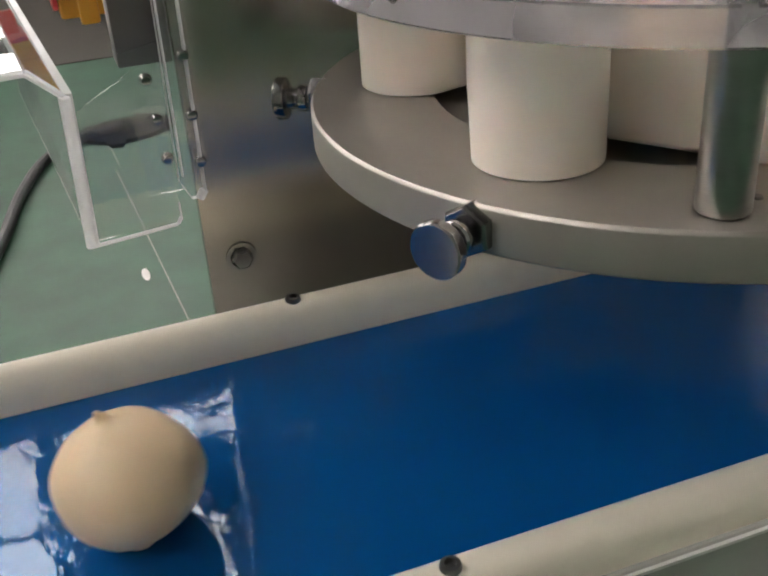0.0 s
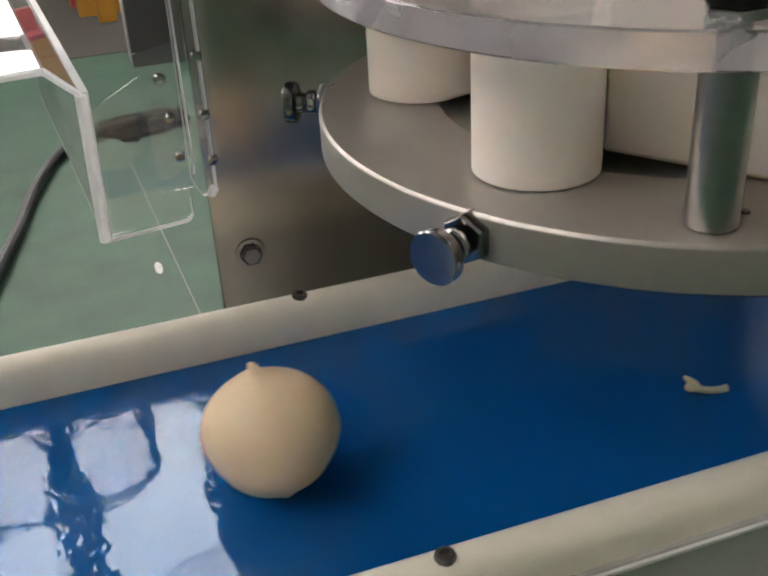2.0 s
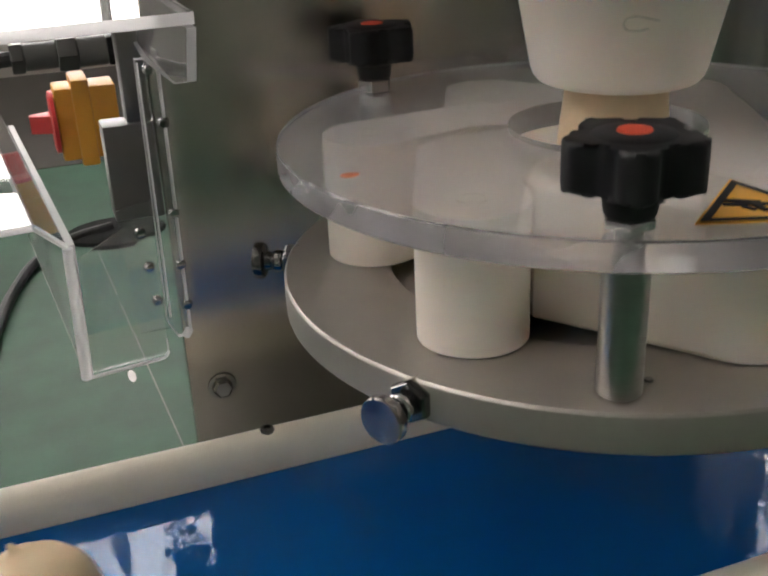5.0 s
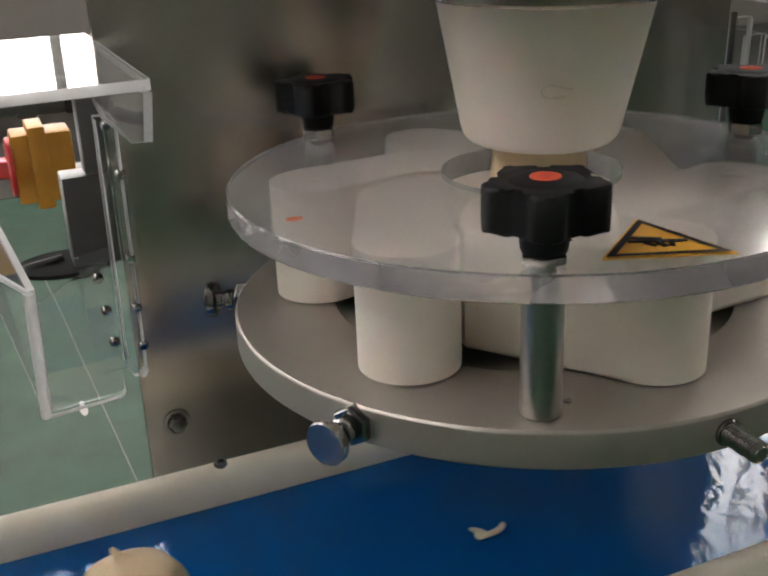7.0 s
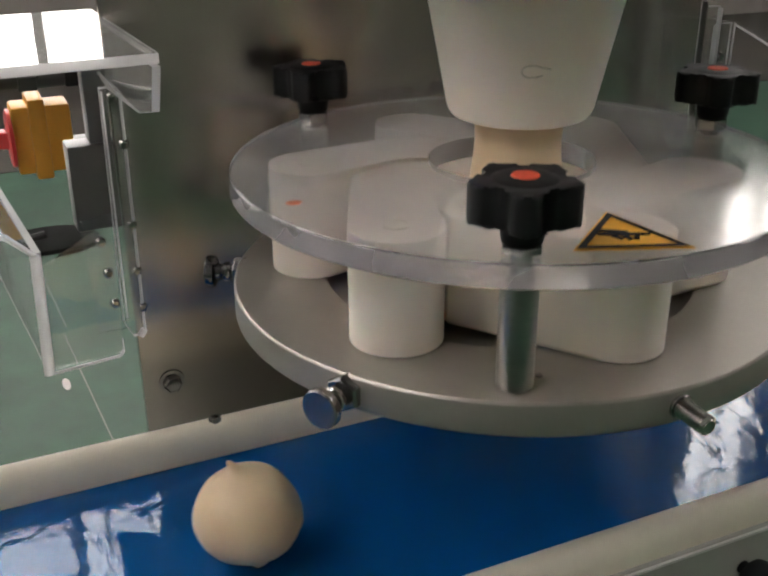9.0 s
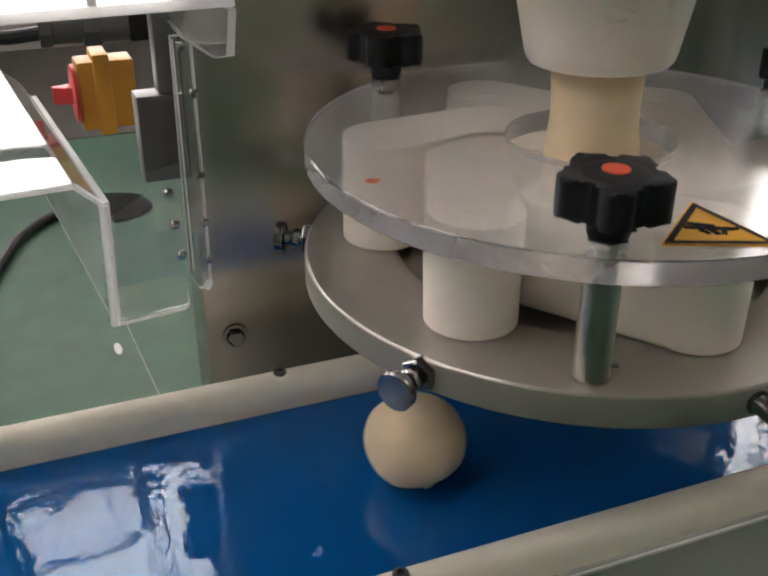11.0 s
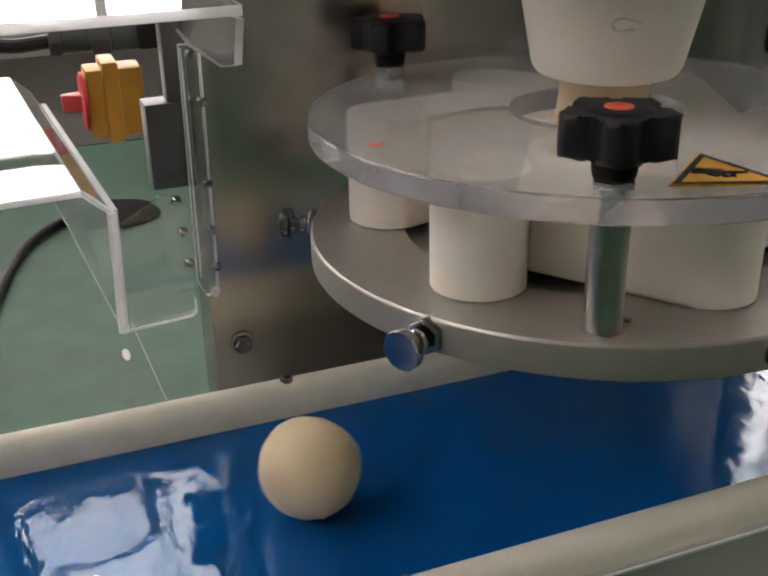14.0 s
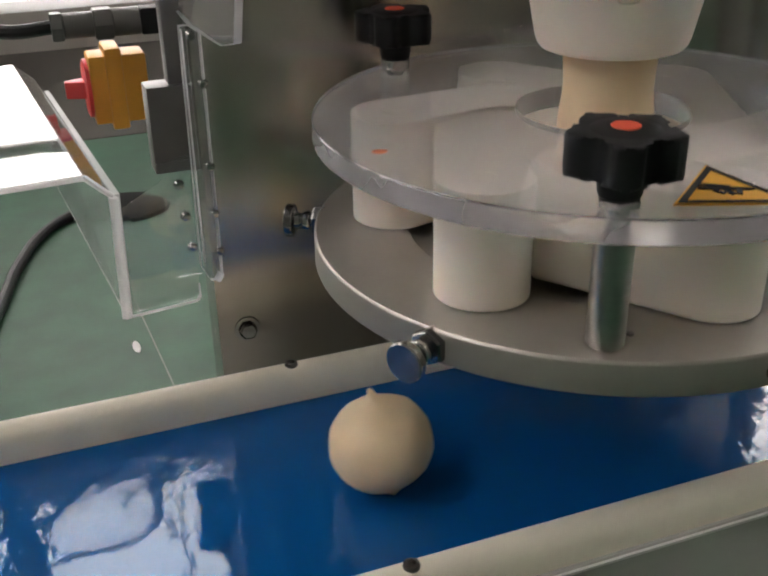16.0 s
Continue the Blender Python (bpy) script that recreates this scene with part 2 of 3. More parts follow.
# ---- the hall ----
X0, X1, Y0, Y1, TOP = -5.0, 8.0, -6.0, 5.6, 9.0
solid("floor", box(X0 - 0.3, X1 + 0.3, Y0 - 0.3, Y1 + 0.3, -0.2, 0.0), FLOOR_GREEN, "green painted concrete workshop floor, worn and glossy", "floor", kind="structure")
solid("floor_zone", box(X0, X1, 3.66, Y1 - 0.002, 0.0, 0.003), ZONE_GREY, "dark grey painted floor strip along the wall", "floor", kind="structure")
solid("wainscot", box(X0, X1, Y1 - 0.03, Y1 - 0.002, 0.003, 1.25), WAINSCOT, "pale painted lower part of the hall wall", "wall", kind="structure")
solid("ceiling", box(X0 - 0.3, X1 + 0.3, Y0 - 0.3, Y1 + 0.3, TOP, TOP + 0.2), CEILING, "grey sheet metal hall ceiling", "ceiling", kind="structure")
# out of view; toned to brighten the front plate's reflection
solid("wall_south", box(X0 - 0.3, X1 + 0.3, Y0 - 0.3, Y0, 0, TOP), WALL_SOUTH, "unseen hall wall, green-grey to brighten what the front plate mirrors", "wall", kind="structure")


def wall_with_windows(name, along, place, lo, hi, sill, head, count, pier, skip=0, first=1, beam=None, out=-1):
    """A wall of blocks round a row of high openings, with frames, panes and the sky outside."""
    def bx(a0, a1, z0, z1, d0, d1, bm):
        return box(a0, a1, place + d0, place + d1, z0, z1, bm=bm) if along == "x" else box(min(place + out * d0, place + out * d1), max(place + out * d0, place + out * d1), a0, a1, z0, z1, bm=bm)
    bm = bmesh.new()
    bx(lo, hi, 0, sill, 0, 0.3, bm)
    bx(lo, hi, head, TOP, 0, 0.3, bm)
    if beam:
        bx(lo + 0.1, hi - 0.1, beam[0], beam[1], 0.002, 0.298, bm)
    step = (hi - lo - pier) / count
    if skip:
        bx(lo, lo + skip * step, sill, head, 0, 0.3, bm)
    for k in range(skip, count + 1):
        bx(lo + k * step, lo + k * step + pier, sill, head, 0, 0.3, bm)
    solid(name, bm, WALL_GREY, "dark grey painted hall wall with a row of high windows", "wall", kind="structure")
    for k in range(skip, count):
        a0, a1 = lo + k * step + pier, lo + (k + 1) * step
        w = tagged(new("window_%d" % (k + first)), "tall steel-framed hall window with bright sky outside", "window", kind="structure")
        fr = bmesh.new()
        for e0, e1, z0, z1 in ((a0, a0 + 0.05, sill, head), (a1 - 0.05, a1, sill, head), (a0 + 0.05, a1 - 0.05, sill, sill + 0.05), (a0 + 0.05, a1 - 0.05, head - 0.05, head),
                               ((a0 + a1) / 2 - 0.03, (a0 + a1) / 2 + 0.03, sill + 0.05, head - 0.05)):
            bx(e0, e1, z0, z1, 0.10, 0.16, fr)
        part("window_frame", fr, PANEL_GREY, w)
        for e0, e1 in ((a0 + 0.05, (a0 + a1) / 2 - 0.03), ((a0 + a1) / 2 + 0.03, a1 - 0.05)):
            p = part("pane", bx(e0, e1, sill + 0.05, head - 0.05, 0.12, 0.13, bmesh.new()), GLASS, w)
            p.visible_shadow = False


wall_with_windows("wall_north", "x", Y1, X0 - 0.3, 1.5, 1.75, 8.4, 3, 0.17, beam=(3.95, 4.85))
wall_with_windows("wall_north_east", "x", Y1, 1.5, X1 + 0.3, 3.5, 8.4, 5, 0.3, 3, 4)
wall_with_windows("wall_west", "y", X0, Y0, Y1, 4.2, 8.7, 4, 0.5, 1, 9)
solid("backdrop", box(X0 - 0.75, X1 + 0.75, Y1 + 0.8, Y1 + 0.9, 1.0, 9.0), SKY_GLOW, "bright overcast sky outside the windows", "sky", kind="structure")
# unseen east windows and the glow behind them, added to brighten the right side
wall_with_windows("wall_east_fill", "y", X1, Y0, Y1, 5.6, 8.7, 4, 0.5, 1, 12, out=1)
solid("backdrop", box(X1 + 0.8, X1 + 0.9, Y0 - 0.6, Y1 + 0.6, 1.0, 9.0), SKY_GLOW, "bright overcast sky outside the windows", "sky", kind="structure")
solid("backdrop", box(X0 - 0.9, X0 - 0.8, Y0 - 0.6, Y1 + 0.6, 1.0, 9.0), SKY_GLOW, "bright overcast sky outside the windows", "sky", kind="structure")


# ---- conveyor ----
FAR_IN, NEAR_IN, RAIL_W, RAIL_H = 0.077, -0.0955, 0.0205, 0.0208
XL, XR = -2.8, 2.0


def conveyor():
    c = thing("conveyor", 0, 0, Z, "low belt conveyor with a blue belt and cream plastic side rails", "conveyor")
    part("belt", box(XL, XR, NEAR_IN - 0.004, FAR_IN + 0.004, -0.006, 0.0, 0.0008, 1), BELT_BLUE, c, "glossy wet blue conveyor belt")
    for y0 in (FAR_IN, NEAR_IN - RAIL_W):
        # an upright bar with a rounded top
        prof = [(0, -0.012), (RAIL_W, -0.012)]
        rx, rz = RAIL_W / 2, 0.0165
        for k in range(15):
            a = math.pi * k / 14
            prof.append((rx + rx * math.copysign(abs(math.cos(a)) ** 0.8, math.cos(a)), RAIL_H - rz + rz * math.sin(a) ** 0.8))
        bm = prism(prof, XL, XR)
        bmesh.ops.transform(bm, matrix=Matrix(((0, 0, 1, 0), (1, 0, 0, y0), (0, 1, 0, 0), (0, 0, 0, 1))), verts=bm.verts)
        rail = part("side_rail", bm, RAIL_WHITE, c, "cream polyethylene side rail")
        for x in (-2.43, -1.86, -1.29, -0.72, -0.150, 0.42, 0.98, 1.55):
            s = lathe([(0, 0.0012), (0.0018, 0.0012), (0.0022, 0.0032), (0.0036, 0.0030), (0.0040, 0.0018), (0.0040, -0.004), (0, -0.004)], 20)
            part("screw", s, DARK_STEEL, rail, "dark socket screw", pose(x, y0 + RAIL_W * 0.5, RAIL_H - 0.0012))
    for y0, y1 in ((FAR_IN + RAIL_W - 0.004, FAR_IN + RAIL_W - 0.001), (NEAR_IN - RAIL_W - 0.0025, NEAR_IN - RAIL_W + 0.0015)):
        part("side_plate", box(XL, XR, y0, y1, -0.09, 0.004, 0.0008, 1), PANEL_GREY, c, "grey steel side plate")
    part("edge_trim", box(XL, XR, NEAR_IN - RAIL_W - 0.0042, NEAR_IN - RAIL_W - 0.0027, 0.0020, 0.0036), WHITE_PAINT, c, "thin pale edge strip")
    part("bed", box(XL, XR, NEAR_IN - 0.004, FAR_IN + 0.004, -0.03, -0.008), BRUSHED, c)
    for x in (-2.5, -0.9, 0.7, 1.8):
        for y in (FAR_IN, NEAR_IN):
            part("leg", box(x - 0.02, x + 0.02, y - 0.02, y + 0.02, -Z, -0.03, 0.002), BRUSHED, c)
    for x in (0.088, 0.150):
        k = lathe([(0, 0), (0.004, 0), (0.004, 0.006), (0.010, 0.007), (0.011, 0.010), (0.011, 0.018), (0.0095, 0.020), (0, 0.020)], 24)
        part("hand_screw", k, BLACK, c, "black hand screw", pose(x, NEAR_IN - RAIL_W - 0.0025, -0.020, 90))


conveyor()


# ---- machine body ----
COL_Y, COL_X0, COL_X1 = 0.168, -0.1785, 0.268


def machine():
    c = thing("encrusting_machine", 0, 0, 0, "dark brushed stainless steel filling machine body with a dosing head", "machine")
    part("front_plate", box(COL_X0, COL_X1, COL_Y, COL_Y + 0.006, 0.0, 1.75, 0.002), BRUSHED, c, "brushed stainless steel front plate")
    part("body", box(-0.112, 0.170, COL_Y + 0.007, 0.62, 0.0, 1.74, 0.004), BRUSHED, c, "brushed stainless steel housing")
    part("head", box(-0.15, 0.15, -0.10, COL_Y - 0.002, Z + 0.34, Z + 0.75, 0.01), BRUSHED, c, "stainless steel dosing head")
    part("drive_box", box(0.171, 0.335, 0.24, 0.60, Z + 0.235, Z + 0.80, 0.006), BRUSHED, c, "stainless steel drive housing")
    fl = lathe([(0, 0.2830), (0.0560, 0.2830), (0.0572, 0.2842), (0.0572, 0.3385), (0, 0.3385)], 64)
    part("flange", fl, BRUSHED, c, "steel collar round the nozzle", pose(NOZ_X, NOZ_Y, Z))
    noz = lathe([(0.0315, 0.2172), (0.0330, 0.2168), (0.0350, 0.2176), (0.0368, 0.2198), (0.0379, 0.2230), (0.0388, 0.2275), (0.0498, 0.2815), (0.0498, 0.2828), (0.0315, 0.2828), (0.0315, 0.2172)], 64)
    noz_ob = part("nozzle", noz, BLOCK_WHITE, c, "tapered white plastic nozzle", pose(NOZ_X, NOZ_Y, Z))
    def on_cone(a, z):
        r = 0.0388 + (z - 0.2275) * 0.2037 + 0.0001
        return (r * math.cos(radians(a)), r * math.sin(radians(a)), z)
    mark = tube([on_cone(-104, 0.2480), on_cone(-110, 0.2490), on_cone(-117, 0.2498), on_cone(-122, 0.2478), on_cone(-121, 0.2450), on_cone(-115, 0.2442), on_cone(-109, 0.2450)], 0.0005)
    part("pencil_mark", mark, PENCIL, noz_ob, "faint grey pencil mark")
    for x, z in ((-0.159, 0.008), (-0.159, 0.34), (0.15, 0.008)):
        bm = lathe([(0, 0.006), (0.0052, 0.006), (0.0062, 0.005), (0.0064, 0.0)], 6)
        bm = lathe([(0.0088, 0), (0.0088, 0.0012), (0.0064, 0.0014)], 24, bm)
        part("bolt", bm, STEEL, c, "steel hex bolt with washer", pose(x, COL_Y - 0.0002, Z + z, 90))


NOZ_X, NOZ_Y = 0.001, -0.003
machine()
STRAND = solid("dough_strand", lathe([(0, 0.0), (0.017, 0.001), (0.0235, 0.005), (0.0248, 0.012), (0.0249, 0.034), (0.0240, 0.046), (0.0228, 0.056), (0.0225, 0.062), (0.0231, 0.072), (0.0242, 0.086), (0.0258, 0.096),
                                      (0.0298, 0.106), (0.0308, 0.114), (0.0310, 0.122), (0.0310, 0.158), (0, 0.158)], 40), DOUGH,
               "smooth beige dough strand hanging from the nozzle", "dough", m=pose(NOZ_X, NOZ_Y, Z + 0.16))


# ---- shutter unit, which rises and falls ----
PLATE_R, PLATE_T, COVER_TOP, COVER_T, COVER_R = 0.150, 0.0165, 0.0620, 0.0115, 0.1485
BLOCK_H = 0.0482
LOBE_R, LOBE_D = 0.0224, 0.1020
BLADE_C = Vector((-0.0060, 0.0))
BLADE_ANGLES = [-148.2 + 60 * k for k in range(6)]
POSTS = (-119.7, 0.3, 120.3)


def polar(r, a):
    return Vector((r * math.cos(radians(a)), r * math.sin(radians(a))))


def blade_outline():
    """A pinwheel blade in its own space: pivot at the origin, plate centre at (-LOBE_D, 0)."""
    o = Vector((-LOBE_D, 0))

    def edge(angle, far, gap, until=1.0, bow=0.032):
        """The curved meeting line of two blades, from the centre outwards."""
        return [o + polar(far * u, angle) + polar(bow * math.sin(math.pi * u) - gap, angle - 90) for u in [until * w for w in (0.04, 0.2, 0.36, 0.52, 0.68, 0.84, 1.0)]]
    lead, trail = edge(-44, 0.090, 0.0006, 0.89, 0.026), edge(16, 0.090, -0.0006, 0.88, 0.0265)
    j, j2 = lead[-1], trail[-1]
    a0 = math.degrees(math.atan2(j.y, j.x)) + math.degrees(math.acos(LOBE_R / j.length))
    a1 = math.degrees(math.atan2(j2.y, j2.x)) - math.degrees(math.acos(min(1, LOBE_R / j2.length)))
    while a1 < a0:
        a1 += 360
    pts = lead + [polar(LOBE_R, a0 + (a1 - a0) * k / 20) for k in range(21)] + trail[::-1]
    return [(p.x, p.y) for p in pts]


def star_knob(parent, m):
    n, out = 100, []
    for k in range(n):
        a = 2 * math.pi * k / n
        w = math.cos(5 * a)
        out.append(((0.0200 + 0.0033 * math.tanh(2.2 * w)) * math.cos(a), (0.0200 + 0.0033 * math.tanh(2.2 * w)) * math.sin(a)))
    kb = prism(out, 0.0115, 0.0285, 0.0020, 3)
    lathe([(0, 0.0020), (0.0084, 0.0020), (0.0088, 0.0030), (0.0094, 0.0085), (0.0125, 0.0114), (0.0125, 0.0120), (0, 0.0120)], 32, kb)
    lathe([(0, 0.0280), (0.0140, 0.0283), (0.0125, 0.0290), (0.0075, 0.0294), (0, 0.0294)], 32, kb)
    k = part("knob", kb, BLACK, parent, "black plastic star knob", m)
    part("cap", lathe([(0, 0.0293), (0.0058, 0.0293), (0.0055, 0.0299), (0, 0.0301)], 28), ORANGE, k, "faded orange cap disc")


def rim_screw(parent, angle, head):
    ax = pose(0, 0, 0, 0, 90, 0)
    p = polar(PLATE_R - 0.001, angle)
    m = pose(p.x, p.y, -PLATE_T * 0.52, 0, 0, angle)
    if head:
        c = part("clamp_screw", lathe([(0, -0.003), (0.0036, -0.003), (0.0036, 0.013), (0, 0.013)], 24, None, ax), SCREW_STEEL, parent, "polished thumb screw with a nut", m)
        part("nut", lathe([(0, -0.002), (0.0088, -0.002), (0.0090, 0.0035), (0.0080, 0.005), (0, 0.005)], 6, None, ax), SCREW_STEEL, c, "steel hex nut")
        part("collar", lathe([(0, 0.0068), (0.0052, 0.0068), (0.0058, 0.0078), (0.0058, 0.0100), (0.0052, 0.0108), (0, 0.0108)], 28, None, ax), STEEL, c, "bright steel collar")
        part("thumb_head", lathe([(0, 0.0125), (0.0045, 0.0125), (0.0050, 0.0150), (0.0088, 0.0160), (0.0093, 0.0168), (0.0093, 0.0200), (0.0088, 0.0207), (0, 0.0210)], 36, None, ax), SCREW_STEEL, c, "round flat thumb head")
    else:
        prof = [(0, -0.004), (0.0044, -0.004)]
        for k in range(14):
            prof += [(0.0046, 0.0014 * k), (0.0034, 0.0007 + 0.0014 * k)]
        c = part("stud", lathe(prof + [(0.0030, 0.0196), (0, 0.0196)], 24, None, ax), STEEL, parent, "threaded steel stud", m)
        part("collar", lathe([(0, -0.004), (0.0056, -0.004), (0.0058, 0.0), (0.0058, 0.0020), (0.0054, 0.0025), (0, 0.0025)], 24, None, ax), SCREW_STEEL, c, "steel collar")


def shutter():
    u = thing("shutter_unit", 0, 0, Z + 0.126, "round shutter unit with white blades under a clear acrylic cover", "shutter")
    pl = lathe([(0.100, 0.0), (PLATE_R - 0.0012, 0.0), (PLATE_R - 0.0003, -0.0008), (PLATE_R, -0.0015), (PLATE_R, -PLATE_T + 0.001), (PLATE_R - 0.001, -PLATE_T), (0.034, -PLATE_T), (0.034, -0.0050), (0.0985, -0.0050), (0.100, -0.0045), (0.100, 0.0)], 128)
    part("base_plate", pl, PLATE_GREY, u, "thick grey anodised round base plate")
    prof = [(0.0440, COVER_TOP - COVER_T), (0.0440, COVER_TOP), (COVER_R - 0.0008, COVER_TOP), (COVER_R, COVER_TOP - 0.0008), (COVER_R, COVER_TOP - COVER_T + 0.0008),
            (COVER_R - 0.0008, COVER_TOP - COVER_T), (0.0440, COVER_TOP - COVER_T)]
    cover = part("cover", lathe(prof, 128), COVER_CLEAR, u, "clear acrylic disc cover with a round hole")
    cover.visible_shadow = False
    cover.data.materials.append(RIM_MILKY)
    # inner wall gets the tint with its shade painted in
    cover.data.materials.append(HOLE_SHADE)
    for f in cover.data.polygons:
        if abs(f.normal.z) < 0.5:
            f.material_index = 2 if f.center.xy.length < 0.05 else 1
    blades = []
    for k, a in enumerate(BLADE_ANGLES):
        p = BLADE_C + polar(LOBE_D, a)
        b = part("blade", prism(blade_outline(), 0.0006, BLOCK_H + 0.0003 * k, 0.0025, 2), BLOCK_WHITE, u, "", pose(p.x, p.y, 0, 0, 0, a))
        top = BLOCK_H + 0.0003 * k
        part("pivot_pin", lathe([(0.0062, top - 0.001), (0.0062, top + 0.0004), (0.0052, top + 0.0006), (0.0050, top + 0.0002), (0, top + 0.0002)], 24), RAIL_WHITE, b, "round pivot pin")
        blades.append((b, a))
    for k, a in enumerate(POSTS):
        p = polar(0.1346, a)
        post = part("post", rod((0, 0, 0.0002), (0, 0, COVER_TOP - COVER_T - 0.0004), 0.0082, 32, None, 0.0008), POST_STEEL, u, "polished steel spacer post", pose(p.x, p.y, 0))
        gap = 0.0 if k == 0 else 0.0030
        nut = lathe([(0, COVER_TOP + 0.0003), (0.0086, COVER_TOP + 0.0003), (0.0091, COVER_TOP + 0.0010), (0.0091, COVER_TOP + gap + 0.0034), (0.0084, COVER_TOP + gap + 0.0040), (0, COVER_TOP + gap + 0.0040)], 6)
        lathe([(0.0045, COVER_TOP + 0.0045), (0.0045, COVER_TOP + gap + 0.0086), (0, COVER_TOP + gap + 0.0086)], 24, nut)
        part("nut", nut, STEEL, post, "bright steel hex nut and stud")
        part("stud", rod((0, 0, COVER_TOP - COVER_T - 0.0003), (0, 0, COVER_TOP + 0.0002), 0.0050, 24), STEEL, post, "bright steel stud through the cover")
        star_knob(u, pose(p.x, p.y, COVER_TOP + gap + 0.0024, 0, 0, a + 20 * k))
    rim_screw(u, -149.0, True)
    rim_screw(u, 150.5, True)
    rim_screw(u, -91.3, False)
    rim_screw(u, 32.0, True)
    # small dark screw on the plate beside the front post
    part("plate_screw", lathe([(0, 0.0006), (0.0014, 0.0006), (0.0018, 0.0), (0.0018, -0.002), (0, -0.002)], 16), DARK_STEEL, u, "", pose(-0.0525, -0.1145, 0.0002))
    # warning sign lying on the cover
    tri = [Vector((-0.0080, -0.0935)), Vector((-0.0482, -0.1262)), Vector((-0.0015, -0.1448))]
    cen = (tri[0] + tri[1] + tri[2]) / 3

    def grown(s):
        return [tuple(cen + (t - cen) * s) for t in tri][::-1]
    sign = part("warning_sign", prism(grown(1.0), COVER_TOP + 0.0002, COVER_TOP + 0.0005), SIGN_YELLOW, u, "yellow triangular hand hazard sticker")
    outer, inner = grown(0.93), grown(0.74)
    bm = bmesh.new()
    vo = [bm.verts.new((*q, COVER_TOP + 0.0009)) for q in outer]
    vi = [bm.verts.new((*q, COVER_TOP + 0.0009)) for q in inner]
    for k in range(3):
        bm.faces.new((vo[k], vo[(k + 1) % 3], vi[(k + 1) % 3], vi[k]))
    part("border", bm, SIGN_BLACK, sign, "dark triangular border")
    base_dir = (tri[2] - tri[1]).normalized()
    up_dir = Vector((-base_dir.y, base_dir.x))
    bm = bmesh.new()
    for ox, oy, w, h, a in ((-0.001, 0.0015, 0.020, 0.0026, -4), (-0.004, 0.0050, 0.0130, 0.0024, -14), (0.0005, -0.0022, 0.0024, 0.0060, 20), (0.0045, -0.0020, 0.0022, 0.0055, -12),
                            (-0.0035, -0.0022, 0.0020, 0.0050, 42), (0.0080, 0.0008, 0.0065, 0.0018, 6)):
        m = Matrix.Translation((*(cen + base_dir * ox + up_dir * oy), 0)) @ pose(0, 0, 0, 0, 0, a + math.degrees(math.atan2(base_dir.y, base_dir.x)))
        g = box(-w / 2, w / 2, -h / 2, h / 2, COVER_TOP + 0.0006, COVER_TOP + 0.0010)
        bmesh.ops.transform(g, matrix=m, verts=g.verts)
        tmp = bpy.data.meshes.new("tmp")
        g.to_mesh(tmp)
        bm.from_mesh(tmp)
        g.free()
        bpy.data.meshes.remove(tmp)
    part("pictogram", bm, SIGN_BLACK, sign, "dark hand and roller pictogram bars")
    random.seed(12)
    fl = prism([((0.0022 + 0.0016 * random.random()) * math.cos(k * 0.57), (0.0022 + 0.0016 * random.random()) * math.sin(k * 0.57)) for k in range(11)], 0.0, 0.0005)
    part("sticker_scrap", fl, SCRAP_ORANGE, u, "small faded orange sticker scrap", pose(-0.1297, -0.0215, COVER_TOP + 0.0002) @ Matrix.Diagonal((1.3, 0.8, 1, 1)))
    return u, blades


UNIT, BLADES = shutter()


# ---- dough balls on the belt ----
def dough_ball(seed, tip_lean, tip_turn, wide=1.0, tall=1.0):
    random.seed(seed)
    off = Vector((seed * 3.1, seed * 1.7, 0.4))
    prof = []
    n = 26
    for k in range(n + 1):
        a = math.pi * k / n
        r, z = 0.0272 * math.sin(a) ** 0.92, -0.0250 * math.cos(a)
        prof.append((r, max(z, -0.0245)))
    prof[0], prof[-1] = (0, -0.0245), (0, 0.0255)
    prof[-4:] = [(0.0105, 0.0240), (0.0065, 0.0254), (0.0038, 0.0268), (0.0024, 0.0286), (0.0017, 0.0306), (0.0010, 0.0318), (0, 0.0321)]
    bm = lathe(prof, 40)
    for v in bm.verts:
        p = v.co
        up = max(0.0, (p.z - 0.02) / 0.013)
        v.co = p * (1 + 0.055 * noise.noise(p * 40 + off) + 0.02 * noise.noise(p * 110 + off)) + Vector((0.003 * up * up, 0.001 * up, 0))
    bmesh.ops.transform(bm, matrix=pose(0, 0, 0, 0, tip_lean, tip_turn), verts=bm.verts)
    # a little torn nub low on the side
    nub = Vector((-0.0010, -0.0195, -0.0155))
    for v in bm.verts:
        near = max(0.0, 1 - (v.co - nub).length / 0.0050)
        v.co += v.co.normalized() * 0.0040 * near * near
    bmesh.ops.scale(bm, vec=(wide, wide, tall), verts=bm.verts)
    lo = min(v.co.z for v in bm.verts)
    for v in bm.verts:
        v.co.z -= lo
        if v.co.z < 0.002:
            v.co.z = v.co.z * 0.2
    return solid("dough_ball", bm, DOUGH, "smooth beige dough ball with a pulled tip on the belt", "dough ball", "dough balls on the belt")


